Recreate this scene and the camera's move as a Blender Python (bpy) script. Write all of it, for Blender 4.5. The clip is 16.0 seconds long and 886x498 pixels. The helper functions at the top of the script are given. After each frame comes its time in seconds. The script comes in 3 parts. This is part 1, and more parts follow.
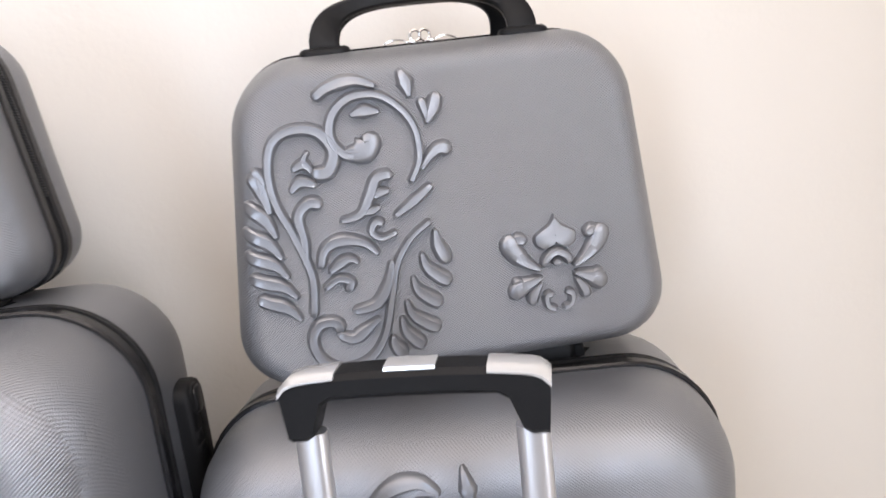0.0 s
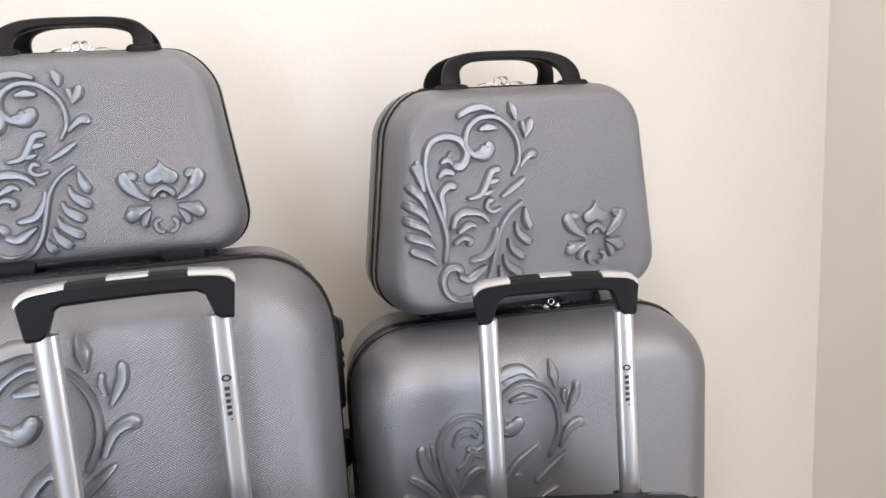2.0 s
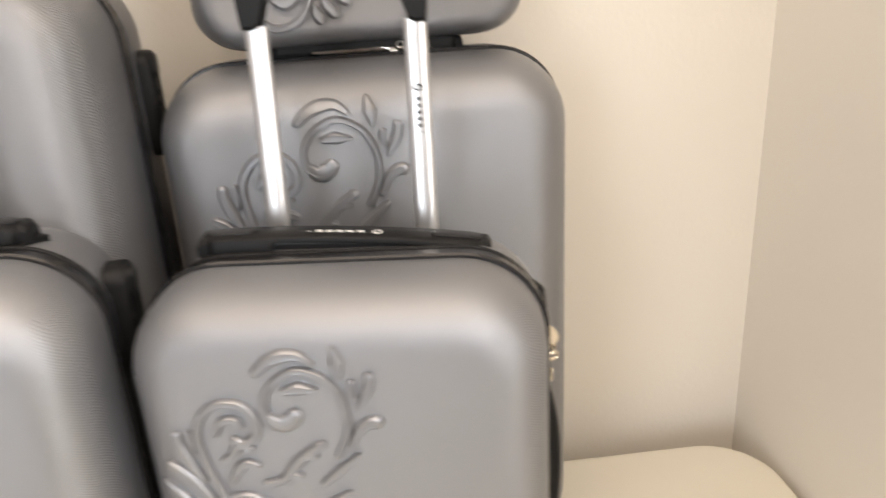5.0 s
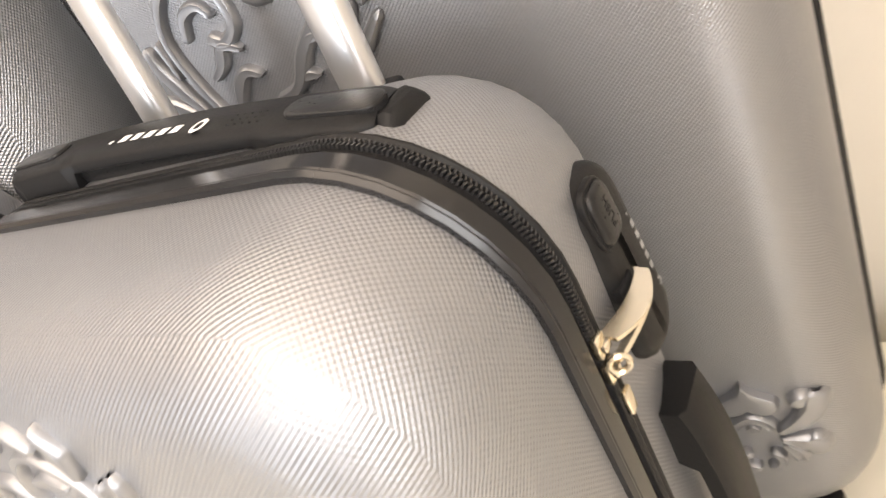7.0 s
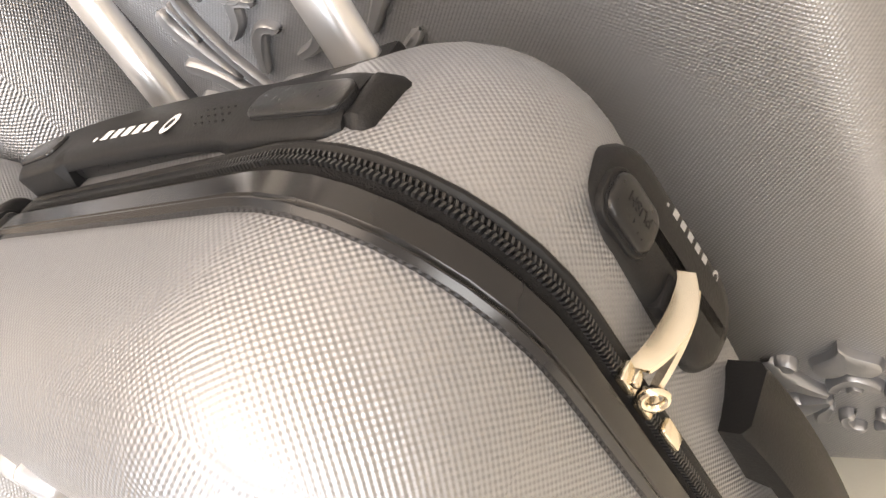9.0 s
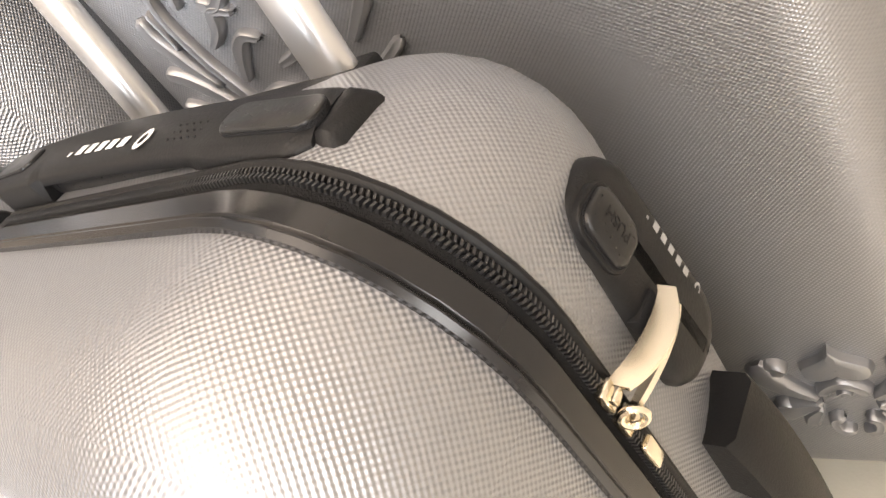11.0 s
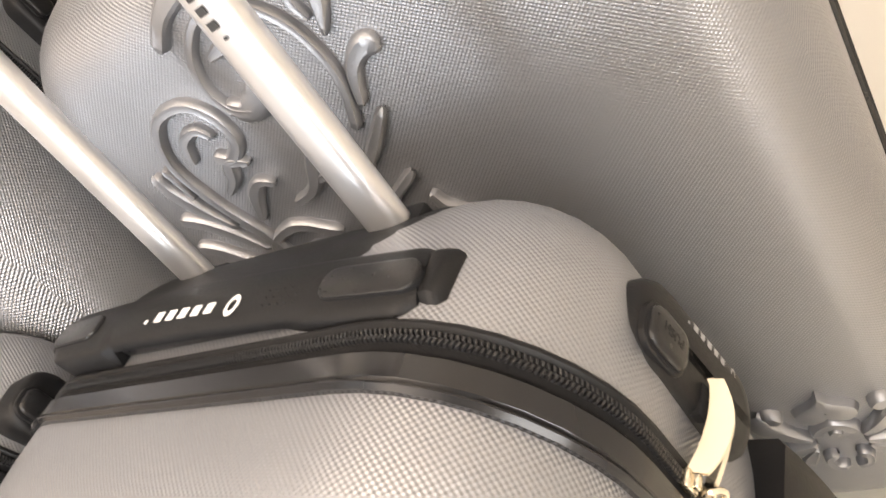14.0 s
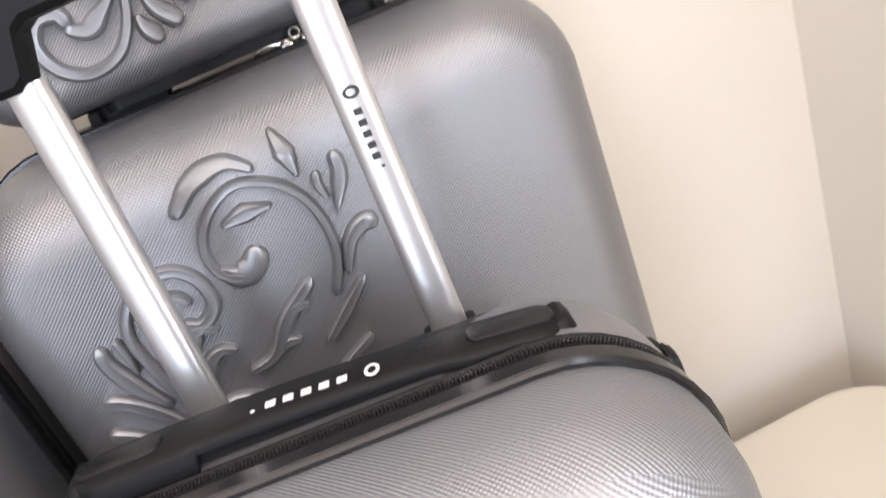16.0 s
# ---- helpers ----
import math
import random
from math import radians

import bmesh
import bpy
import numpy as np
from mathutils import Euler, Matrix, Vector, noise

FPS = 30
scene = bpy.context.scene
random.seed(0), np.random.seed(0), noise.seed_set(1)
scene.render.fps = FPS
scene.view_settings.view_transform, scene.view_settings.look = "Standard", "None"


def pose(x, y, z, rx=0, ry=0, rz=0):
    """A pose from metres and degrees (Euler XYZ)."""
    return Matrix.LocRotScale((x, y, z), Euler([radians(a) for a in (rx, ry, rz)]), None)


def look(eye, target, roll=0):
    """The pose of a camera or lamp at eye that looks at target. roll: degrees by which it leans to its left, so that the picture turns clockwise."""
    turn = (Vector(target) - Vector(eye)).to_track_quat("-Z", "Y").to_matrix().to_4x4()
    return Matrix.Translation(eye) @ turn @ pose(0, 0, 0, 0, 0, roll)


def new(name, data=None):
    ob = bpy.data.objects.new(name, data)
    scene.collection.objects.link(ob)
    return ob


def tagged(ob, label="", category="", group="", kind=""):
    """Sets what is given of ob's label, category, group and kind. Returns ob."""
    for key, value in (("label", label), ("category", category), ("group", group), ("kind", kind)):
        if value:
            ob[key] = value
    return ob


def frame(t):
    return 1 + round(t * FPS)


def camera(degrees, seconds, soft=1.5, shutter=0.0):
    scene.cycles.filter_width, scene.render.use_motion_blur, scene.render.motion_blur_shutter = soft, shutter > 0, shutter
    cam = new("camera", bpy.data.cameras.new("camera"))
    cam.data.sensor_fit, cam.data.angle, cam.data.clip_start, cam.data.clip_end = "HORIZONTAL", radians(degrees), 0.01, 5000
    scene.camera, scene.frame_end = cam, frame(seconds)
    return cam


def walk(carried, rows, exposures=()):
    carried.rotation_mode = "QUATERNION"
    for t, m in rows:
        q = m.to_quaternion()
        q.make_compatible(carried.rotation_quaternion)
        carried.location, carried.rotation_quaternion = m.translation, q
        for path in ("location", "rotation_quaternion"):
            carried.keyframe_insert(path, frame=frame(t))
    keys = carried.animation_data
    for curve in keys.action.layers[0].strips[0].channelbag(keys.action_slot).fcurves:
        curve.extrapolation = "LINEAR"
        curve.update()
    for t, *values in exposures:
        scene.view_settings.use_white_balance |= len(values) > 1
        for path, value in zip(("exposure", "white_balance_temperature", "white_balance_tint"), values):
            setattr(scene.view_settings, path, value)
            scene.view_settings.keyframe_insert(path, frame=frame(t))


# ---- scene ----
cam = camera(62.2, 16.0, shutter=0.5)
ROWS = [
    (0, 0.0003, -0.0006, 1.0493, 76.94, 6.37, -0.11),
    (0.5, -0.0423, -0.1257, 1.0434, 79.37, 5.29, -1.72),
    (1, -0.1580, -0.1959, 1.0583, 79.89, 5.31, -7.08),
    (1.5, -0.2802, -0.2553, 1.0583, 79.56, 4.16, -11.33),
    (2, -0.3156, -0.3014, 1.0502, 79.59, 3.24, -11.73),
    (2.5, -0.3377, -0.3246, 1.0399, 79.27, 3.00, -10.65),
    (3, -0.3541, -0.3338, 1.0341, 78.81, 2.79, -10.02),
    (3.5, -0.3606, -0.3325, 1.0151, 78.02, 2.46, -10.17),
    (4, -0.3363, -0.3324, 0.9988, 77.04, 2.15, -11.05),
    (4.3, -0.2783, -0.3387, 0.9804, 76.24, 2.17, -11.95),
    (4.5, -0.2060, -0.3268, 0.9650, 73.99, 2.08, -11.80),
    (4.8, -0.1062, -0.3125, 0.8987, 69.31, 2.23, -8.52),
    (5, -0.0135, -0.2876, 0.8622, 69.15, 3.14, -6.15),
    (5.2, 0.0611, -0.2638, 0.8461, 68.62, 3.99, -3.93),
    (7.5, 0.2312, 0.1936, 0.6944, 55.05, 29.81, 22.35),
    (8, 0.2348, 0.2000, 0.6944, 54.16, 31.59, 23.85),
    (10.3, 0.2423, 0.2159, 0.6897, 50.75, 31.58, 23.55),
    (10.5, 0.2427, 0.2146, 0.6880, 51.45, 31.64, 23.58),
    (11, 0.2427, 0.2159, 0.6925, 51.51, 32.00, 23.06),
    (11.5, 0.2425, 0.2172, 0.6940, 51.69, 32.21, 22.25),
    (12, 0.2435, 0.2202, 0.7060, 51.81, 32.78, 20.84),
    (12.5, 0.2439, 0.2180, 0.7107, 51.74, 33.42, 19.02),
    (13, 0.2479, 0.2160, 0.7209, 51.43, 34.39, 17.03),
    (13.5, 0.2432, 0.2021, 0.7284, 51.61, 34.81, 15.51),
    (14, 0.2302, 0.1939, 0.7577, 51.79, 34.74, 13.24),
    (14.5, 0.2084, 0.1859, 0.7705, 52.88, 33.51, 11.73),
    (15, 0.1436, 0.1309, 0.7917, 54.85, 28.98, 3.77),
    (15.5, 0.0615, 0.0475, 0.8206, 58.60, 24.00, -9.67),
    (16, 0.0008, 0.0414, 0.8261, 64.54, 20.31, -16.21),
]
walk(cam, [(row[0], pose(*row[1:])) for row in ROWS],
     [(0.0, -0.17, 6550, 18), (1.0, -0.31, 6600, 18), (2.5, -0.25, 6700, 16), (4.0, -0.19, 6750, 16), (4.9, -0.14, 7700, 16), (7.5, 0.73, 7850, 17), (14.0, 0.80, 7850, 17), (15.1, 0.55, 7350, 18), (16.0, 0.16, 6850, 18)])

# ---- world and light ----
world = bpy.data.worlds.new("world")
scene.world = world
world.use_nodes = True
wn = world.node_tree
sky = wn.nodes.new("ShaderNodeTexSky")
sky.sky_type, sky.sun_disc = "NISHITA", False
sky.sun_elevation, sky.sun_rotation = radians(42), radians(200)
wn.nodes["Background"].inputs["Strength"].default_value = 0.12
wn.links.new(sky.outputs[0], wn.nodes["Background"].inputs["Color"])


def area(name, m, sx, sy, watts, colour):
    data = bpy.data.lights.new(name, "AREA")
    data.shape, data.size, data.size_y, data.energy, data.color = "RECTANGLE", sx, sy, watts, colour
    ob = new(name, data)
    ob.matrix_world = m
    return ob


# daylight through the window beside the camera, and the warm ceiling lamp
area("window_light", pose(0.69, -1.10, 1.25, 0, 90, 0), 1.66, 1.22, 54, (0.80, 0.90, 1.0))
area("ceiling_light_glow", look((-0.4, -1.05, 2.40), (-0.4, -0.95, 0.0)), 2.0, 2.4, 45, (1.0, 0.89, 0.78))
area("door_light", pose(-1.68, -3.17, 1.0, 90, 0, 0), 0.95, 1.95, 72, (0.66, 0.82, 1.0))

# ---- materials ----


def material(name, colour, rough, metal=0.0, grain=0.0, grain_scale=60.0, vary=0.06, vary_scale=5.0, coat=0.0, rough_vary=0.08):
    m = bpy.data.materials.new(name)
    m.use_nodes = True
    nt = m.node_tree
    b = nt.nodes["Principled BSDF"]
    b.inputs["Roughness"].default_value, b.inputs["Metallic"].default_value = rough, metal
    b.inputs["Coat Weight"].default_value = coat
    co = nt.nodes.new("ShaderNodeTexCoord")
    n1 = nt.nodes.new("ShaderNodeTexNoise")
    n1.inputs["Scale"].default_value, n1.inputs["Detail"].default_value = vary_scale, 6
    nt.links.new(co.outputs["Object"], n1.inputs["Vector"])
    mix = nt.nodes.new("ShaderNodeMix")
    mix.data_type = "RGBA"
    mix.inputs["A"].default_value = (*[c * (1 - vary) for c in colour], 1)
    mix.inputs["B"].default_value = (*[min(1, c * (1 + vary)) for c in colour], 1)
    nt.links.new(n1.outputs["Fac"], mix.inputs["Factor"])
    nt.links.new(mix.outputs["Result"], b.inputs["Base Color"])
    mr = nt.nodes.new("ShaderNodeMapRange")
    mr.inputs["To Min"].default_value, mr.inputs["To Max"].default_value = max(0.02, rough - rough_vary), min(1, rough + rough_vary)
    n2 = nt.nodes.new("ShaderNodeTexNoise")
    n2.inputs["Scale"].default_value, n2.inputs["Detail"].default_value = grain_scale, 4
    nt.links.new(co.outputs["Object"], n2.inputs["Vector"])
    nt.links.new(n2.outputs["Fac"], mr.inputs["Value"])
    nt.links.new(mr.outputs["Result"], b.inputs["Roughness"])
    if grain:
        bp = nt.nodes.new("ShaderNodeBump")
        bp.inputs["Strength"].default_value, bp.inputs["Distance"].default_value = grain, 0.002
        nt.links.new(n2.outputs["Fac"], bp.inputs["Height"])
        nt.links.new(bp.outputs["Normal"], b.inputs["Normal"])
    return m


def dimpled(name, colour, pitch, relief=0.11, rough=0.36):
    """Silver-grey moulded plastic with a fine raised diamond weave of the given pitch, laid flat on each main side."""
    m = material(name, colour, rough, metal=0.74, vary=0.05, vary_scale=9.0, grain_scale=220.0, rough_vary=0.05)
    nt = m.node_tree
    b = nt.nodes["Principled BSDF"]
    co = nt.nodes.new("ShaderNodeTexCoord")
    sep = nt.nodes.new("ShaderNodeSeparateXYZ")
    nt.links.new(co.outputs["Object"], sep.inputs[0])
    nsep = nt.nodes.new("ShaderNodeSeparateXYZ")
    nt.links.new(co.outputs["Normal"], nsep.inputs[0])

    def op(kind, a, c=None, third=None):
        node = nt.nodes.new("ShaderNodeMath")
        node.operation = kind
        for i, v in enumerate((a, c, third)):
            if v is None:
                continue
            if isinstance(v, (int, float)):
                node.inputs[i].default_value = v
            else:
                nt.links.new(v, node.inputs[i])
        return node.outputs[0]

    uv = nt.nodes.new("ShaderNodeUVMap")
    usep = nt.nodes.new("ShaderNodeSeparateXYZ")
    nt.links.new(uv.outputs[0], usep.inputs[0])
    face = op("GREATER_THAN", op("ABSOLUTE", nsep.outputs[1]), 0.55)
    rest = op("SUBTRACT", 1.0, face)
    # the face is laid out flat; the edges run round the case
    u = op("ADD", op("MULTIPLY", sep.outputs[0], face), op("MULTIPLY", usep.outputs[0], rest))
    v = op("ADD", op("MULTIPLY", sep.outputs[2], face), op("MULTIPLY", usep.outputs[1], rest))
    # staggered rows of small raised grains
    h = op("MULTIPLY", op("SINE", op("MULTIPLY", u, 2 * math.pi / pitch)), op("SINE", op("MULTIPLY", v, 2 * math.pi / (pitch * 0.86))))
    bp = nt.nodes.new("ShaderNodeBump")
    bp.inputs["Strength"].default_value, bp.inputs["Distance"].default_value = 0.65, relief * pitch
    nt.links.new(h, bp.inputs["Height"])
    nt.links.new(bp.outputs["Normal"], b.inputs["Normal"])
    return m


SHELL = dimpled("silver_shell", (0.28, 0.285, 0.30), 0.0030, 0.085, 0.41)
SHELL_LARGE = dimpled("silver_shell_large", (0.28, 0.285, 0.30), 0.0036, 0.15)
SHELL_MEDIUM = dimpled("silver_shell_medium", (0.28, 0.285, 0.30), 0.0032, 0.095)
SHELL_FINE = dimpled("silver_shell_fine", (0.28, 0.285, 0.30), 0.0028, 0.22)
RELIEF = material("silver_relief", (0.28, 0.285, 0.30), 0.40, metal=0.74, grain=0.10, grain_scale=420, vary=0.05, vary_scale=9.0, rough_vary=0.05)
BLACK = material("black_plastic", (0.007, 0.007, 0.0075), 0.48, grain=0.12, grain_scale=900, vary=0.15)
BLACK.node_tree.nodes["Principled BSDF"].inputs["Specular IOR Level"].default_value = 0.2
PAD = material("smooth_black_plastic", (0.010, 0.010, 0.0105), 0.30, grain=0.05, grain_scale=500, vary=0.15)
RIM = material("black_rim", (0.012, 0.012, 0.013), 0.17, grain=0.04, grain_scale=40, vary=0.2, vary_scale=20)
TAPE = material("zip_tape", (0.012, 0.012, 0.013), 0.85, grain=0.6, grain_scale=1500)
for m, level in ((PAD, 0.3), (RIM, 0.38), (TAPE, 0.15)):
    m.node_tree.nodes["Principled BSDF"].inputs["Specular IOR Level"].default_value = level
TEETH = material("zip_teeth", (0.02, 0.02, 0.021), 0.35)
ALU = material("satin_aluminium", (0.66, 0.66, 0.67), 0.30, metal=0.85, vary=0.02, grain_scale=30, rough_vary=0.015)
CHROME = material("bright_silver", (0.74, 0.74, 0.74), 0.22, metal=0.6, vary=0.02)
NICKEL = material("nickel", (0.55, 0.53, 0.50), 0.22, metal=1.0, vary=0.05, vary_scale=60)
GOLD = material("champagne_metal", (0.78, 0.70, 0.57), 0.22, metal=1.0, vary=0.06, vary_scale=60)
WHITE_INK = material("white_print", (0.80, 0.80, 0.80), 0.5)
GREY_INK = material("grey_print", (0.26, 0.26, 0.26), 0.5)
BLACK_INK = material("black_print", (0.02, 0.02, 0.02), 0.5)
WALL = material("cream_wall_paint", (0.79, 0.745, 0.675), 0.75, grain=0.25, grain_scale=90, vary=0.025, vary_scale=2.5)
CEIL = material("ceiling_paint", (0.82, 0.81, 0.79), 0.85, grain=0.2, grain_scale=90, vary=0.02)
VINYL = material("cream_vinyl", (0.80, 0.76, 0.66), 0.5, grain=0.15, grain_scale=350, vary=0.03, vary_scale=4)
# the floor is out of view; its dark colour cuts bounced light
FLOOR = material("dark_unseen_floor", (0.20, 0.17, 0.14), 0.4, grain=0.1, grain_scale=80, vary=0.08)
# dark colour for the walls out of view, so the shells reflect less
REAR_WALL = material("dark_unseen_wall", (0.34, 0.30, 0.26), 0.8, grain=0.2, grain_scale=90, vary=0.04)
TYRE = material("grey_tyre", (0.05, 0.05, 0.052), 0.6)
FRAME = material("window_frame_paint", (0.75, 0.75, 0.74), 0.4)
GLASS = bpy.data.materials.new("window_glass")
GLASS.use_nodes = True
GLASS.node_tree.nodes["Principled BSDF"].inputs["Transmission Weight"].default_value = 1.0
GLASS.node_tree.nodes["Principled BSDF"].inputs["Roughness"].default_value = 0.02

# ---- mesh helpers ----


def part(name, bm, mat, parent=None, label="", smooth=True, m=None):
    me = bpy.data.meshes.new(name)
    bmesh.ops.recalc_face_normals(bm, faces=bm.faces)
    bm.to_mesh(me)
    bm.free()
    me.materials.append(mat)
    if smooth:
        for p in me.polygons:
            p.use_smooth = True
        me.set_sharp_from_angle(angle=radians(38))
    ob = new(name, me)
    if parent is not None:
        ob.parent = parent
    if m is not None:
        ob.matrix_basis = m
    if label:
        ob["label"] = label
    return ob


def box(x0, x1, y0, y1, z0, z1, bevel=0.0, seg=2):
    bm = bmesh.new()
    bmesh.ops.create_cube(bm, size=1)
    bmesh.ops.scale(bm, vec=(x1 - x0, y1 - y0, z1 - z0), verts=bm.verts)
    bmesh.ops.translate(bm, vec=((x0 + x1) / 2, (y0 + y1) / 2, (z0 + z1) / 2), verts=bm.verts)
    if bevel:
        bmesh.ops.bevel(bm, geom=list(bm.edges), offset=bevel, segments=seg, profile=0.5, affect="EDGES")
    return bm


def join(*bms):
    out = bmesh.new()
    for b in bms:
        me = bpy.data.meshes.new("tmp")
        b.to_mesh(me)
        b.free()
        out.from_mesh(me)
        bpy.data.meshes.remove(me)
    return out


def loft(rings, close_ring=True, caps=True):
    """A skin over rings of points (each a list of equal length)."""
    bm = bmesh.new()
    vs = [[bm.verts.new(p) for p in r] for r in rings]
    n = len(rings[0])
    for a, b in zip(vs, vs[1:]):
        for i in range(n if close_ring else n - 1):
            j = (i + 1) % n
            bm.faces.new((a[i], a[j], b[j], b[i]))
    if caps:
        bm.faces.new(list(reversed(vs[0])))
        bm.faces.new(vs[-1])
    return bm


def smooth_line(points, steps=6):
    """Catmull-Rom through the points."""
    p = [Vector(q) for q in points]
    p = [2 * p[0] - p[1]] + p + [2 * p[-1] - p[-2]]
    out = []
    for i in range(1, len(p) - 2):
        for s in range(steps):
            t = s / steps
            a, b, c, d = p[i - 1], p[i], p[i + 1], p[i + 2]
            out.append(0.5 * (2 * b + (c - a) * t + (2 * a - 5 * b + 4 * c - d) * t * t + (3 * b - a - 3 * c + d) * t ** 3))
    out.append(p[-2])
    return out


def tube(points, radius, seg=8, flat=1.0):
    """A round bar along 3D points; flat squeezes it across its second axis."""
    pts = [Vector(p) for p in points]
    rings = []
    for i, p in enumerate(pts):
        t = (pts[min(i + 1, len(pts) - 1)] - pts[max(i - 1, 0)]).normalized()
        a = t.cross(Vector((0, 1, 0)))
        a = a.normalized() if a.length > 1e-4 else Vector((1, 0, 0))
        b = t.cross(a)
        rings.append([p + radius * (math.cos(q) * a + flat * math.sin(q) * b) for q in (2 * math.pi * k / seg for k in range(seg))])
    return loft(rings)


def slab(x0, x1, y0, y1, z0, z1, r, e):
    rings = []
    for z, g in ((z0, 0), (z1 - e, 0), (z1 - e * .6, -.08 * e), (z1 - e * .25, -.35 * e), (z1, -e)):
        ring = []
        for cx, cy, a0 in ((1, 1, 0), (-1, 1, 90), (-1, -1, 180), (1, -1, 270)):
            for i in range(11):
                a = radians(a0 + 9 * i)
                ring.append(((x0 + x1) / 2 + cx * ((x1 - x0) / 2 + g - r) + r * math.cos(a), (y0 + y1) / 2 + cy * ((y1 - y0) / 2 + g - r) + r * math.sin(a), z))
        rings.append(ring)
    return loft(rings)


class Body:
    """Rounded case outline in x and z (z from 0), with its domed face. taper narrows the top."""

    def __init__(self, w, h, r, fillet, depth, dome=0.004, taper=0.0, straight=0.02, power=2.2):
        self.w, self.h, self.r, self.fillet, self.depth, self.dome, self.taper, self.straight, self.power = w, h, r, fillet, depth, dome, taper, straight, power

    def k(self, z):
        return 1 - self.taper * (z / self.h - 0.5)

    def outline(self, grow=0.0, corner=9, run=7):
        hw, hh, r = self.w / 2 + grow, self.h / 2 + grow, self.r + grow
        pts = []
        for cx, cz, a0 in ((1, 1, 0), (-1, 1, 90), (-1, -1, 180), (1, -1, 270)):
            ox, oz = cx * (hw - r), cz * (hh - r)
            arc = [(ox + r * math.cos(radians(a0 + 90 * i / corner)), oz + r * math.sin(radians(a0 + 90 * i / corner))) for i in range(corner + 1)]
            pts += arc
            # run on to the next corner
            a1 = radians(a0 + 90)
            ncx, ncz = {(1, 1): (-1, 1), (-1, 1): (-1, -1), (-1, -1): (1, -1), (1, -1): (1, 1)}[(cx, cz)]
            ex, ez = ncx * (hw - r) + r * math.cos(a1), ncz * (hh - r) + r * math.sin(a1)
            sx, sz = arc[-1]
            pts += [(sx + (ex - sx) * i / run, sz + (ez - sz) * i / run) for i in range(1, run)]
        return [(x * self.k(z + self.h / 2), z + self.h / 2) for x, z in pts]

    def inset(self, x, z):
        zz = z - self.h / 2
        xx = x / self.k(z)
        qx, qz = abs(xx) - (self.w / 2 - self.r), abs(zz) - (self.h / 2 - self.r)
        return self.r - (math.hypot(max(qx, 0), max(qz, 0)) + min(max(qx, qz), 0))

    def out(self, x, z):
        """How far the face stands out of the rim at x, z."""
        d = max(0.0, self.inset(x, z))
        f = min(d / self.fillet, 1.0)
        rise = (1 - (1 - f) ** self.power) ** (1 / self.power)
        px, pz = min(1, abs(x) / (self.w / 2)), min(1, abs(z / self.h * 2 - 1))
        return self.straight + (self.depth - self.straight - self.dome) * rise + self.dome * (1 - px * px) * (1 - pz * pz)

    def shell(self, y0, sign):
        """One half, from the plane y0 out to -y (sign -1) or +y (sign 1)."""
        o = self.outline()
        cz = self.h / 2
        rings = [[(x, y0, z) for x, z in o], [(x, y0 + sign * self.straight * 0.5, z) for x, z in o]]
        n = 17
        for i in range(n):
            s = 1 - (self.fillet * 1.9 / self.w) * (i / (n - 1)) ** 1.7 * 1.25
            rings.append([(x * s, y0 + sign * self.out(x * s, cz + (z - cz) * s), cz + (z - cz) * s) for x, z in o])
        last = s
        for i in range(1, 9):
            s = last * (1 - i / 8.0) + 0.03 * i / 8.0
            rings.append([(x * s, y0 + sign * self.out(x * s, cz + (z - cz) * s), cz + (z - cz) * s) for x, z in o])
        bm = loft(rings, caps=False)
        run = [0.0]
        for i in range(len(o)):
            a, b = o[i], o[(i + 1) % len(o)]
            run.append(run[-1] + math.hypot(b[0] - a[0], b[1] - a[1]))
        layer = bm.loops.layers.uv.new("UVMap")
        bm.faces.ensure_lookup_table()
        for f, face in enumerate(bm.faces):
            i = f % len(o)
            for c, loop in enumerate(face.loops):
                loop[layer].uv = (run[i + (1 if c in (1, 2) else 0)], loop.vert.co.y)
        bm.verts.ensure_lookup_table()
        bm.faces.new(bm.verts[len(bm.verts) - len(o):])
        return bm

    def band(self, y0, y1, grow, lip=0.0015):
        """A rounded strip round the rim between two planes, standing out by grow."""
        rings = []
        for y, g in ((y0, -0.003), (y0, grow - lip), (y0 + lip, grow), (y1 - lip, grow), (y1, grow - lip), (y1, -0.003)):
            rings.append([(x, y, z) for x, z in self.outline(g)])
        return loft(rings, caps=False)


# ---- embossed ornament ----


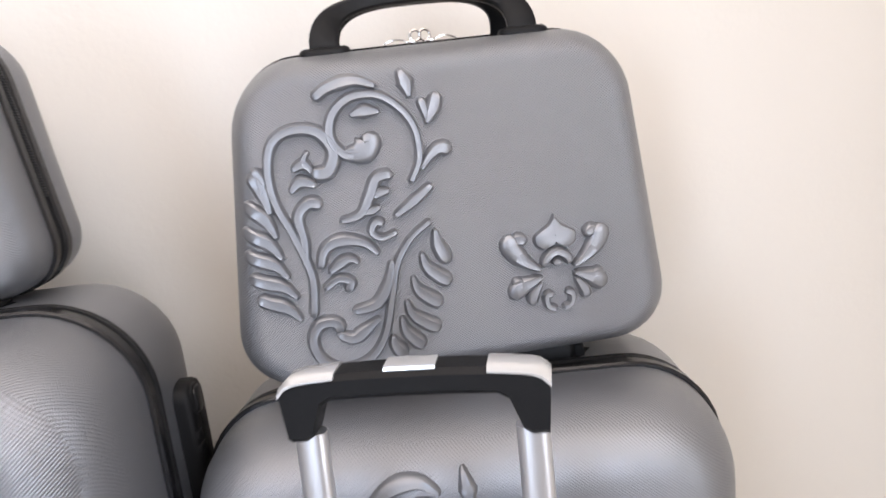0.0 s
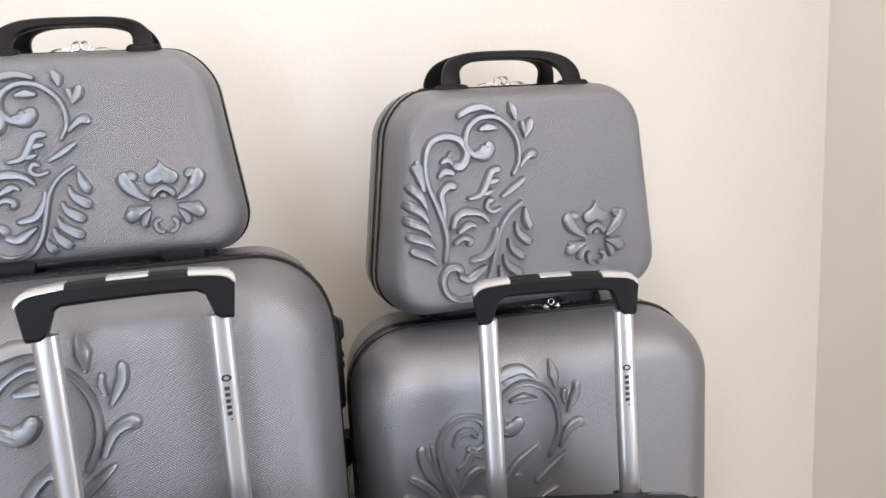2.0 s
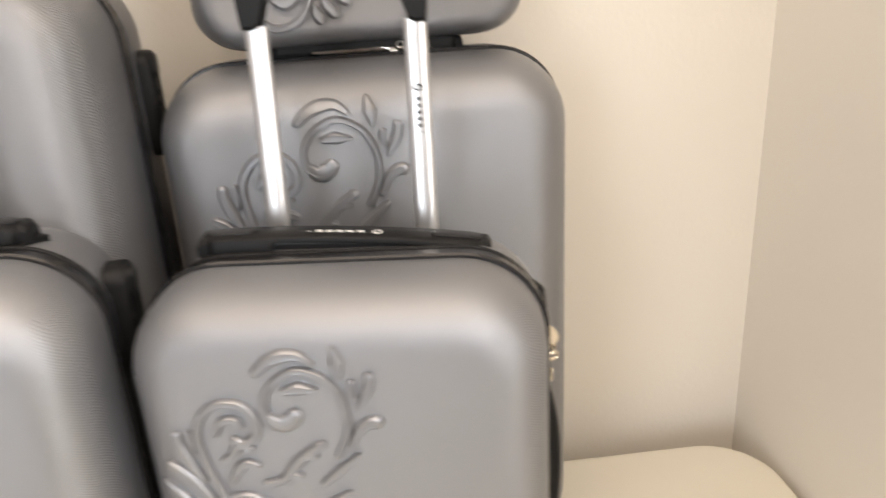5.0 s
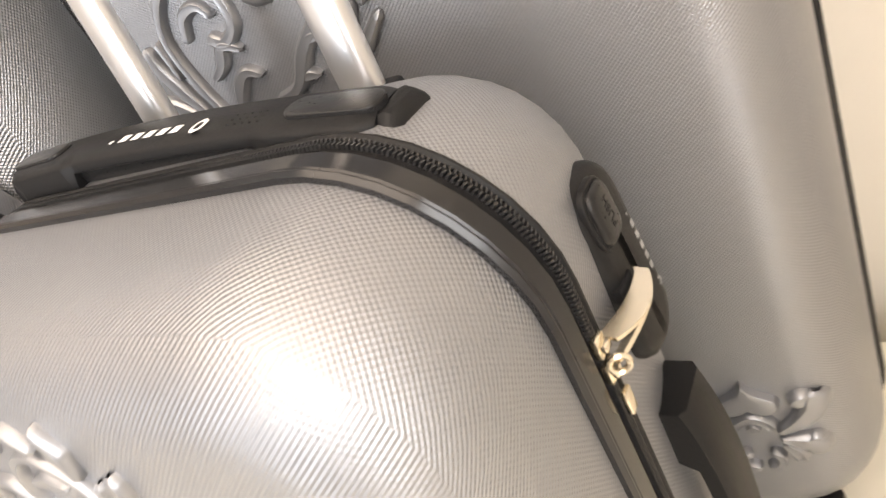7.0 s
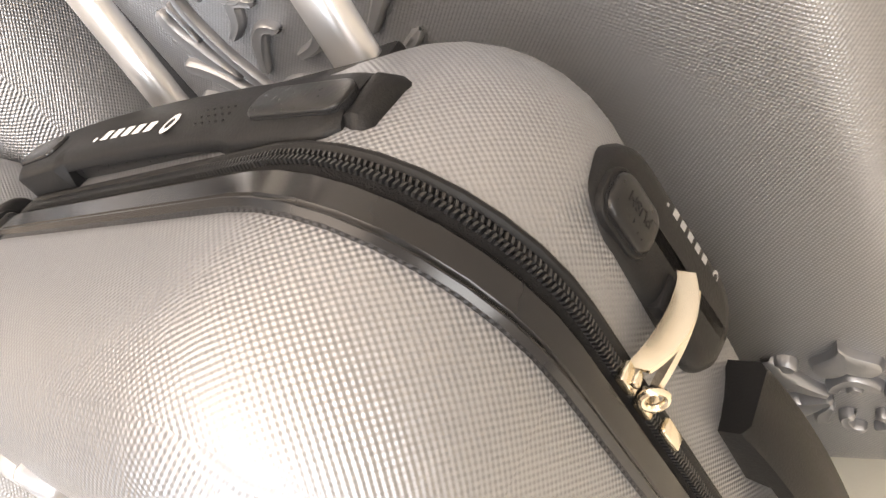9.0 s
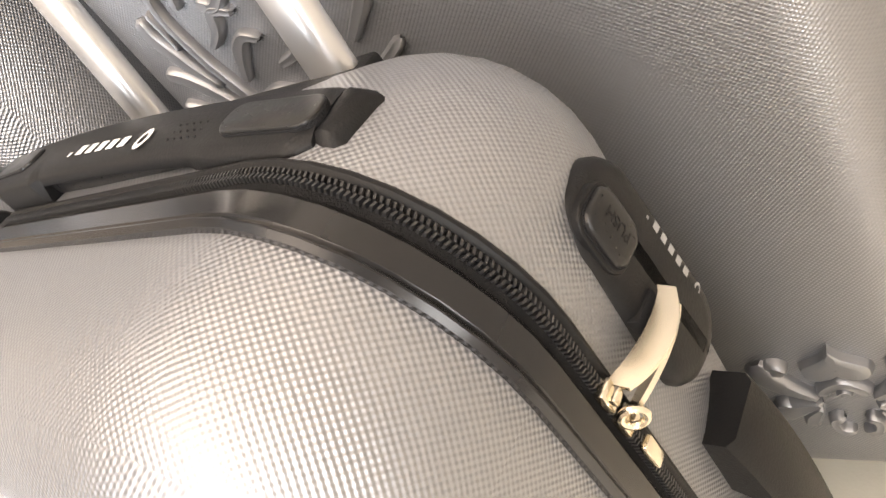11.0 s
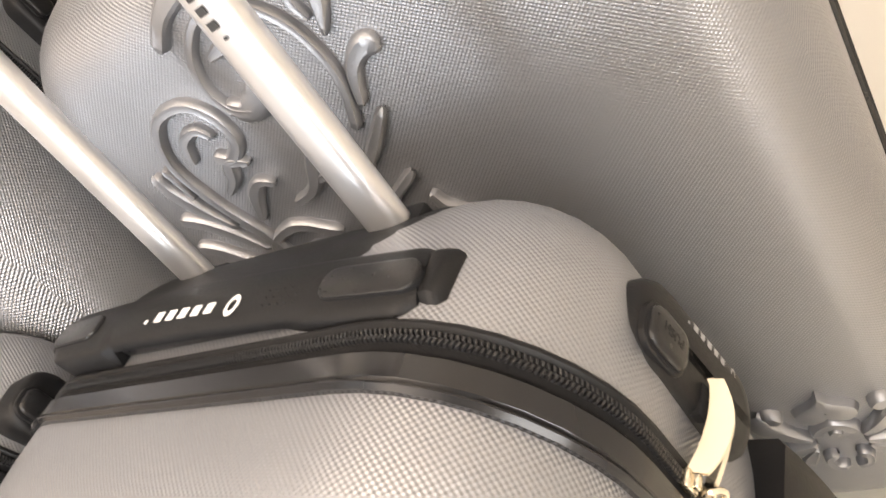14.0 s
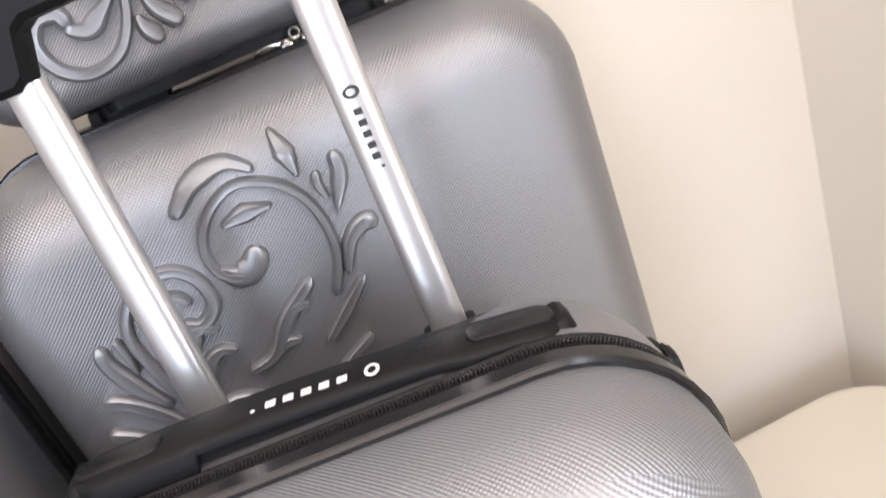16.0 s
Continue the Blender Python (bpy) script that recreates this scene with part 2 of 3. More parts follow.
def stroke(body, y0, pts, w0, w1, w2, rise):
    """A raised, tapering stroke on the face: widths at its start, middle and end."""
    line = smooth_line([(x, z, 0) for x, z in pts], 9)
    n = len(line)
    run = [0.0]
    for a, b in zip(line, line[1:]):
        run.append(run[-1] + (b - a).length)
    whole = run[-1]
    rings = []
    for i, p in enumerate(line):
        t = run[i] / whole
        d = (line[min(i + 1, n - 1)] - line[max(i - 1, 0)]).normalized()
        nx, nz = -d.y, d.x
        w = (w0 + (w1 - w0) * t * 2) if t < 0.5 else (w1 + (w2 - w1) * (t * 2 - 1))
        e0, e1 = min(1.0, (run[i] + w0 * .05) / (w0 * 1.05)), min(1.0, (whole - run[i] + w2 * .05) / (w2 * 1.05))
        end = math.sqrt(max(0.02, 1 - (1 - min(e0, e1)) ** 2))
        w *= end
        ring = []
        for o, hh in ((-1.06, -0.3), (-0.94, 0.3), (-0.78, 0.78), (-0.5, 1.0), (0, 0.92), (0.5, 1.0), (0.78, 0.78), (0.94, 0.3), (1.06, -0.3)):
            x, z = p.x + nx * w * o, p.y + nz * w * o
            ring.append((x, y0 - body.out(x, z) - rise * hh * end ** 0.5, z))
        rings.append(ring)
    bm = loft(rings, close_ring=False, caps=False)
    return bm


# strokes in a unit drawing: x to the right, y up, 1 unit = the ornament's tenth part
def scroll_strokes():
    s = []
    a = s.append
    a(([(1.5, 0.9), (1.6, 1.8), (1.35, 2.7), (1.08, 3.4), (1.02, 4.1), (1.2, 4.65), (1.65, 4.85), (2.15, 4.75), (2.42, 4.35), (2.25, 3.95), (1.9, 3.95)], .10, .09, .16))
    a(([(3.95, 3.5), (4.2, 4.0), (4.17, 4.6), (3.9, 5.05), (3.45, 5.35), (2.9, 5.35), (2.5, 5.05), (2.4, 4.6), (2.65, 4.25), (3.05, 4.2)], .07, .09, .12))
    a(([(2.62, 4.28), (2.95, 4.25), (3.2, 4.42), (3.12, 4.62)], .10, .26, .16))
    a(([(2.15, 5.4), (2.5, 5.6), (3.0, 5.68), (3.5, 5.52)], .10, .14, .06))
    a(([(3.98, 5.82), (4.1, 5.5), (4.14, 5.22)], .06, .17, .04))
    a(([(4.72, 5.28), (4.62, 4.98), (4.42, 4.66)], .14, .15, .04))
    a(([(4.36, 5.2), (4.42, 4.95), (4.45, 4.75)], .10, .09, .05))
    a(([(4.2, 3.75), (4.42, 4.0), (4.65, 4.15), (4.9, 4.1)], .05, .11, .19))
    a(([(2.85, 5.0), (3.15, 5.06), (3.5, 5.02)], .05, .15, .05))
    a(([(3.5, 2.85), (4.0, 3.15), (4.42, 3.45)], .06, .12, .08))
    a(([(2.35, 2.9), (2.8, 3.0), (3.05, 3.35), (3.25, 3.7), (3.6, 3.75)], .07, .13, .12))
    a(([(3.1, 3.32), (3.3, 3.4), (3.5, 3.42)], .08, .11, .05))
    a(([(2.85, 3.02), (3.08, 3.05), (3.25, 3.12)], .06, .10, .05))
    a(([(3.55, 2.55), (3.2, 2.45), (3.0, 2.6), (3.1, 2.8), (3.3, 2.75)], .07, .08, .10))
    a(([(1.5, 2.0), (1.55, 2.6), (1.5, 3.1), (1.75, 3.35), (2.05, 3.3)], .08, .11, .15))
    a(([(1.5, 4.05), (1.75, 4.15), (1.95, 4.0)], .06, .12, .06))
    a(([(1.4, 3.6), (1.65, 3.8), (2.0, 3.7)], .06, .14, .08))
    a(([(1.95, 3.95), (1.78, 4.2), (1.9, 4.42)], .08, .07, .05))
    for x, z, dx, dz in ((0.62, 4.1, .32, -.9), (0.38, 3.5, .62, -.8), (0.25, 2.95, .8, -.7), (0.22, 2.45, .9, -.6), (0.25, 1.95, 1.0, -.55), (0.35, 1.5, .9, -.6)):
        a(([(x, z), (x + dx * .3, z - .05 + dz * .15), (x + dx * .7, z + dz * .5), (x + dx, z + dz)], .14, .16, .05))
    a(([(0.72, 4.2), (0.85, 3.85), (0.75, 3.6)], .10, .12, .05))
    a(([(1.8, 1.95), (1.95, 2.35), (2.3, 2.5), (2.8, 2.4), (3.1, 2.1)], .09, .15, .06))
    a(([(1.95, 1.85), (2.4, 2.1), (2.65, 2.0)], .06, .13, .05))
    a(([(1.8, 1.5), (2.15, 1.7), (2.4, 1.6), (2.3, 1.4)], .08, .10, .12))
    a(([(4.3, 2.7), (3.8, 2.35), (3.45, 1.85), (3.25, 1.15), (3.0, 0.35), (2.6, -.15), (2.0, -.3), (1.55, -.05), (1.4, .4), (1.6, .75), (1.95, .75), (2.05, .5)], .07, .09, .14))
    a(([(3.35, 1.95), (3.2, 1.45), (2.9, 1.05), (2.35, .95)], .07, .14, .10))
    a(([(1.95, .5), (2.3, .35), (2.65, .55), (2.95, .75)], .10, .16, .05))
    for x, z, dx, dz in ((4.35, 2.5, .25, -.75), (4.0, 2.05, .6, -.75), (3.75, 1.55, .6, -.7), (3.55, 1.05, .7, -.75), (3.4, .7, .45, -.75), (3.15, .3, .25, -.5)):
        a(([(x, z), (x + dx * .15, z + dz * .45), (x + dx * .6, z + dz * .8), (x + dx, z + dz)], .05, .15, .17))
    return s


def case_strokes():
    """The larger scroll of the suitcases, in centimetres of the medium one."""
    s = []
    a = s.append
    a(([(-7.3, 16.6), (-5.2, 18.3), (-2.7, 18.7), (-.95, 17.6)], .5, .75, .3))
    a(([(1.0, 19.6), (1.3, 17.9), (1.5, 15.9)], .2, .78, .12))
    a(([(4.4, 16.6), (4.2, 14.9), (2.9, 12.4)], .5, .62, .15))
    a(([(2.7, 15.8), (2.5, 14.8), (2.8, 13.6)], .35, .38, .2))
    a(([(.3, 6.6), (1.7, 9.8), (1.65, 13.1), (.5, 15.5), (-1.4, 16.8), (-3.3, 17.0), (-5.4, 15.7), (-6.5, 13.7), (-6.2, 11.7), (-4.7, 10.6)], .38, .36, .4))
    a(([(-6.3, 12.1), (-5.2, 11.0), (-3.9, 11.4), (-3.2, 12.6)], .45, 1.05, .75))
    a(([(-4.7, 14.8), (-2.9, 15.0), (-.9, 14.9)], .25, .75, .15))
    a(([(1.8, 7.8), (2.9, 10.0), (4.3, 10.9), (5.3, 10.5)], .3, .55, .85))
    a(([(-1.7, 3.4), (.5, 5.2), (2.8, 7.2)], .35, .55, .3))
    a(([(-7.8, 3.8), (-5.6, 4.3), (-3.6, 6.6), (-.8, 8.7)], .35, .65, .5))
    a(([(-3.4, 7.0), (-2.4, 7.1), (-1.6, 6.9)], .4, .5, .25))
    a(([(-4.9, 4.7), (-4.2, 4.8), (-3.4, 4.6)], .35, .45, .25))
    a(([(-12.1, -6.0), (-12.1, 1.4), (-13.5, 6.3), (-13.9, 10.5), (-12.0, 13.2), (-9.3, 13.4), (-7.85, 11.9), (-7.8, 9.8), (-9.2, 8.8), (-10.4, 9.5)], .6, .42, .55))
    a(([(-12.2, 9.6), (-11.3, 11.3), (-9.8, 11.6), (-9.0, 10.6)], .3, .5, .3))
    a(([(-11.9, 6.6), (-10.6, 7.4), (-9.7, 8.6), (-8.2, 8.0)], .3, .6, .3))
    a(([(-11.4, 3.6), (-10.2, 5.6), (-9.0, 6.4), (-7.8, 5.9)], .3, .62, .3))
    a(([(-16.2, 10.4), (-16.2, 8.8), (-15.3, 6.4), (-13.8, 4.0)], .55, .75, .25))
    a(([(-14.9, 10.5), (-14.7, 9.0), (-14.7, 7.4)], .3, .35, .2))
    for x, z in ((-18.0, 6.4), (-19.0, 3.8), (-19.2, .8), (-18.8, -2.2), (-18.0, -5.0)):
        a(([(x, z), (x + 1.6, z - 1.0), (x + 3.4, z - 3.0), (-13.0, z - 5.2)], .6, .68, .25))
    a(([(-13.0, .4), (-11.9, 1.7), (-9.3, 2.1), (-6.4, .3)], .35, .6, .45))
    a(([(-11.0, -1.2), (-9.4, -.2), (-8.0, -1.0)], .3, .55, .4))
    a(([(1.5, 2.5), (-2.2, .2), (-4.8, -4.5), (-6.6, -10.0), (-10.4, -13.6), (-14.4, -13.0), (-15.2, -10.4), (-13.2, -9.2)], .4, .5, .6))
    for x, z in ((1.6, .6), (.2, -2.6), (-1.4, -5.6), (-3.0, -8.8)):
        a(([(x, z), (x + .3, z - 1.6), (x + 1.6, z - 3.2)], .25, .65, .65))
    return s


def flower_strokes():
    s = []
    a = s.append
    a(([(-.3, .04), (-.24, .22), (0, .36), (.24, .22), (.3, .04)], .10, .11, .10))
    a(([(-.1, .06), (0, .14), (.1, .06)], .06, .08, .06))
    for q in (-1, 1):
        a(([(q * 1.08, .86), (q * .98, .5), (q * .68, .18), (q * .36, -.02)], .24, .19, .05))
        a(([(q * .98, .74), (q * .8, .74), (q * .68, .62)], .2, .15, .09))
        a(([(q * 1.12, -.56), (q * .8, -.34), (q * .36, -.17)], .22, .19, .05))
        a(([(q * 1.06, -.3), (q * .92, -.26), (q * .76, -.3)], .15, .14, .08))
        a(([(q * .62, -.82), (q * .6, -.6), (q * .4, -.3)], .12, .13, .05))
        a(([(q * .05, -.98), (q * .26, -.9), (q * .3, -.66), (q * .14, -.58)], .08, .08, .09))
    return s


def shield(body, y0, cx, cz, unit, rise):
    """The flower's pointed top petal: a flat plateau with a soft edge."""
    half = smooth_line([(0, 1.24, 0), (.13, 1.02, 0), (.34, .88, 0), (.5, .76, 0), (.49, .55, 0), (.32, .42, 0), (.1, .48, 0), (0, .56, 0)], 4)
    ring = [(p.x, p.y) for p in half] + [(-p.x, p.y) for p in reversed(half[1:-1])]
    rings = []
    for k, hh in ((1.0, -.3), (.95, .4), (.88, .88), (.78, 1.0), (.4, .97), (.05, .95)):
        r = []
        for x, z in ring:
            px, pz = cx + x * k * unit, cz + (.74 + (z - .74) * k) * unit
            r.append((px, y0 - body.out(px, pz) - rise * hh, pz))
        rings.append(r)
    return loft(rings, caps=False)


def ornament(parent, body, y0, cx, cz, unit, strokes, name, rise, mat, up, tall=1.0, full=1.0):
    """Each raised stroke is a piece of its own on the shell."""
    for pts, w0, w1, w2 in strokes:
        w = unit * full
        ob = part(name, stroke(body, y0, [(cx + x * unit, cz + z * unit * tall) for x, z in pts], w0 * w, w1 * w, w2 * w, rise), mat, parent)
        ob.matrix_basis = up


# ---- luggage parts ----


def zip_teeth(body, y, grow, pitch):
    """Two rows of small slanted teeth round the upper rim."""
    o = body.outline(grow, corner=40, run=60)
    pts = [Vector((x, 0, z)) for x, z in o if z > body.h * 0.35]
    start = max(range(len(pts)), key=lambda i: (pts[i] - pts[i - 1]).length)
    pts = pts[start:] + pts[:start]
    vs, fs = [], []
    carry = 0.0
    for a, b in zip(pts, pts[1:]):
        seg = b - a
        L = seg.length
        if L < 1e-7 or L > 0.1:
            continue
        t = seg / L
        n = Vector((t.z, 0, -t.x))
        if n.dot(a - Vector((0, 0, body.h / 2))) < 0:
            n = -n
        s = carry
        while s < L:
            p = a + t * s
            for side in (-1, 1):
                c = p + Vector((0, y + side * 0.0013, 0)) + t * (pitch * 0.25 * side)
                k = len(vs)
                du, dv = t * pitch * 0.27, Vector((0, 0.0014, 0)) + t * (side * pitch * 0.2)
                base, crown = c - n * 0.0008, c + n * 0.0012
                for q, f in ((base, 1.0), (crown, 0.75)):
                    vs += [q - du * f - dv * f, q + du * f - dv * f, q + du * f + dv * f, q - du * f + dv * f]
                fs += [(k, k + 1, k + 5, k + 4), (k + 1, k + 2, k + 6, k + 5), (k + 2, k + 3, k + 7, k + 6), (k + 3, k, k + 4, k + 7), (k + 4, k + 5, k + 6, k + 7)]
            s += pitch
        carry = s - L
    me = bpy.data.meshes.new("tmp")
    me.from_pydata([tuple(v) for v in vs], [], fs)
    bm = bmesh.new()
    bm.from_mesh(me)
    bpy.data.meshes.remove(me)
    return bm


def ring_mesh(R, r, seg=20, side=8):
    bm = bmesh.new()
    vs = []
    for i in range(seg):
        a = 2 * math.pi * i / seg
        vs.append([bm.verts.new(((R + r * math.cos(b)) * math.cos(a), (R + r * math.cos(b)) * math.sin(a), r * math.sin(b))) for b in (2 * math.pi * k / side for k in range(side))])
    for i in range(seg):
        for k in range(side):
            bm.faces.new((vs[i][k], vs[(i + 1) % seg][k], vs[(i + 1) % seg][(k + 1) % side], vs[i][(k + 1) % side]))
    return bm


def logo_bars(parent, m, length, height, mat, name="print"):
    """Plain bars where a brand is printed: a small ring and a row of short bars."""
    mark = ring_mesh(height * .34, height * .10, 18, 4)
    for v in mark.verts:
        v.co = (v.co.x * .9 + length * .08, v.co.y * 1.25 + height * .5, 0.0001 if v.co.z > 0 else 0)
    bms = [mark]
    x = length * .26
    for k in range(5):
        bms.append(box(x, x + length * .075, height * .18, height * .72, 0, 0.0002))
        x += length * .13
    bms.append(box(x + length * .02, x + length * .05, height * .5, height * .72, 0, 0.0002))
    ob = part(name, join(*bms), mat, parent, "plain printed mark", smooth=False)
    ob.matrix_basis = m
    return ob


def carry_handle(case, z, y, length, slope=0.0):
    """A moulded carrying handle lying along x on the top: two blocks, an arched grip with a hollow under it, a bracket at each end.
    y is its front face; slope lowers its +x end."""
    L, deep = length / 2, 0.034

    def low(x):
        return z - slope * x

    def top_at(x):
        return low(x) + 0.0245 - 0.006 * (x / L) ** 2

    for e in (-1, 1):
        plan = [(.44, .0005), (.95, .0005), (.985, .006), (1.075, .0260), (1.02, .0290), (.995, .035), (.44, .035)]
        rings = [[(e * L * u * (g if u > .9 else 1), y + v, low(e * L * u) + dz) for u, v in plan] for dz, g in ((-.016, 1.0), (.0006, 1.0), (.0016, .992))]
        part("handle_base", loft(rings), BLACK, case)
        rings = []
        for u, dz in ((.935, .0185), (.965, .0195), (.990, .018), (1.01, .013)):
            x = e * L * u
            t = low(x) + dz - .002
            rings.append([(x, y + .006, low(x)), (x, y + .006, t - .005), (x, y + .010, t), (x, y + deep - .005, t + .0008), (x, y + deep, t - .004), (x, y + deep, low(x))])
        part("end_bracket", loft(rings), BLACK, case, "matt black end bracket")
    rings = []
    n = 72
    for i in range(n + 1):
        t = -1 + 2 * i / n
        a, x = abs(t), t * L * .94
        top = top_at(x)
        f = min(1, max(0, (a - 0.50) / (.02 if t < 0 else .13)))
        f = f * f * (3 - 2 * f)
        end = max(0, (a - .93) / .07) ** 2
        bot = (top - .0085) * (1 - f) + (low(x) + .0022) * f
        front = y + .0026 * (1 - f) + .006 * end
        mid = top - .0040 - .001 * end
        back = y + deep - .002 * end
        top -= .0012 * end
        rings.append([(x, front + .0008, bot), (x, front, bot + .0008), (x, front, max(bot + .0014, mid)), (x, front + .0009, mid + .0014), (x, front + .0036, top - .0012), (x, front + .0062, top - .0002),
                      (x, y + .018, top), (x, back - .004, top - .0004), (x, back, top - .0035), (x, back, bot)])
    grip = part("grip", loft(rings), BLACK, case, "matt black moulded grip")
    under = []
    for i in range(21):
        x = (-1 + 2 * i / 20) * L * .53
        top = top_at(x) - .0085
        under.append([(x, y + .0068, top - .0075), (x, y + .0058, top - .003), (x, y + .0070, top + .001), (x, y + deep - .004, top + .001), (x, y + deep - .004, top - .0075)])
    part("finger_rest", loft(under), PAD, grip)
    for s in (-1, 1):
        x = s * L * .775
        lie = math.degrees(math.atan(slope + .012 * .775 / L * s))
        b = slab(-L * .175, L * .175, -.0086, .0086, -.004, .0004, .0082, .0003)
        part("pad_groove", b, TAPE, grip, m=pose(x, y + .0165, top_at(x), 0, lie, 0))
        b = slab(-L * .170, L * .170, -.0080, .0080, -.004, .0016, .0066, .0008)
        part("grip_pad", b, PAD, grip, m=pose(x, y + .0165, top_at(x), 0, lie, 0))
    dots = []
    for i in range(5):
        for j in range(3):
            c = bmesh.new()
            bmesh.ops.create_icosphere(c, subdivisions=1, radius=0.0007)
            x = L * .38 + i * .0045
            bmesh.ops.translate(c, vec=(x, y + .010 + j * .004, top_at(x) - .0001), verts=c.verts)
            dots.append(c)
    part("grip_dots", join(*dots), BLACK, grip)["kind"] = "stuff"
    return top_at(0)


def trolley(case, xl, xr, y, z0, z1, gw, lean=0.0):
    """Two oval alloy poles with a rounded grip across the top."""
    for x in (xl, xr):
        rings = []
        for z in (z0, z1):
            rings.append([(x + 0.0115 * math.copysign(abs(math.cos(a)) ** .7, math.cos(a)), y - lean * (z1 - z) + 0.0075 * math.copysign(abs(math.sin(a)) ** .7, math.sin(a)), z) for a in (2 * math.pi * k / 24 for k in range(24))])
        part("pole", loft(rings), ALU, case, "satin silver alloy pole")
        part("pole_collar", box(x - .017, x + .017, y - lean * (z1 - z0) - .013, y - lean * (z1 - z0) + .013, z0 - .004, z0 + .012, .003), BLACK, case)
    # grip: an arched bar with two short legs
    cx, hw = (xl + xr) / 2, gw / 2
    n = 26
    rings = []
    for i in range(n + 1):
        t = -1 + 2 * i / n
        x = cx + t * hw
        a = abs(t)
        top = z1 + 0.047 - 0.006 * a ** 2.6
        if a > 0.96:
            top -= 0.004 * ((a - 0.96) / 0.04)
        bot_in = z1 + 0.025 + 0.003 * (1 - a * a)
        f = min(1, max(0, (a - 0.66) / 0.14))
        f = f * f * (3 - 2 * f)
        bot = bot_in * (1 - f) + (z1 - 0.003) * f
        wy = 0.0135
        e = 0.004
        rings.append([(x, y - wy, bot + e), (x, y - wy, top - e), (x, y - wy + e, top), (x, y + wy - e, top), (x, y + wy, top - e), (x, y + wy, bot + e), (x, y + wy - e, bot), (x, y - wy + e, bot)])
    # narrow the legs towards the poles
    for r in rings:
        for i, (x, yy, z) in enumerate(r):
            if z < z1 + 0.03:
                k = (z1 + 0.03 - z) / 0.033
                px = xl if x < cx else xr
                r[i] = (px + (x - px) * (1 - 0.22 * max(0, k)), yy, z)
    grip = part("trolley_grip", loft(rings), BLACK, case, "black rubber pull grip with silver caps")
    for s in (-1, 1):
        rr = []
        for i in range(8):
            t = s * (0.56 + 0.445 * i / 7)
            x = cx + t * hw
            top = z1 + 0.0485 - 0.006 * abs(t) ** 2.6 - (0.005 * max(0, (abs(t) - .93) / .07))
            low = 0.0040 + 0.002 * max(0, (abs(t) - .85) / .15)
            rr.append([(x, y - .0145, top - low), (x, y - .0145, top - .003), (x, y - .010, top), (x, y + .010, top), (x, y + .0145, top - .003), (x, y + .0145, top - low)])
        part("silver_cap", loft(rr), CHROME, grip, "bright silver cap")
    rr = []
    for i in range(6):
        t = -0.19 + 0.38 * i / 5
        x = cx + t * hw
        top = z1 + 0.0490 - 0.006 * abs(t) ** 2.6
        rr.append([(x, y - .0105, top - .004), (x, y - .0095, top - .0005), (x, y - .007, top), (x, y + .007, top), (x, y + .0095, top - .0005), (x, y + .0105, top - .004)])
    part("release_button", loft(rr), CHROME, grip, "bright silver button")
    logo_bars(case, pose(xr - .0045, y - .0081 - lean * .060, z1 - .060, -math.degrees(math.atan(lean)), 0, 0) @ pose(0, 0, 0, 90, 90, 0), 0.05, 0.009, BLACK_INK)


def pull(parent, m, length=0.034, width=0.011, bend=0.006, mat=None):
    """A flat, bowed zip pull with its slider."""
    mat = mat or GOLD
    rings = []
    n = 10
    for i in range(n + 1):
        t = i / n
        x = length * t
        yb = bend * math.sin(math.pi * t)
        w = width / 2 * (0.72 + 0.28 * math.sin(math.pi * min(1, t * 1.1)))
        rings.append([(x, -w, yb), (x, w, yb), (x, w, yb + .0012), (x, -w, yb + .0012)])
    return part("zip_pull", loft(rings), mat, parent, "champagne metal zip pull", m=m)


def slider(parent, m, mat=None):
    b = join(box(-.005, .005, -.004, .004, 0, .004, .0012), box(-.002, .002, -.003, .003, .003, .0065, .001))
    return part("zip_slider", b, mat or GOLD, parent, m=m)


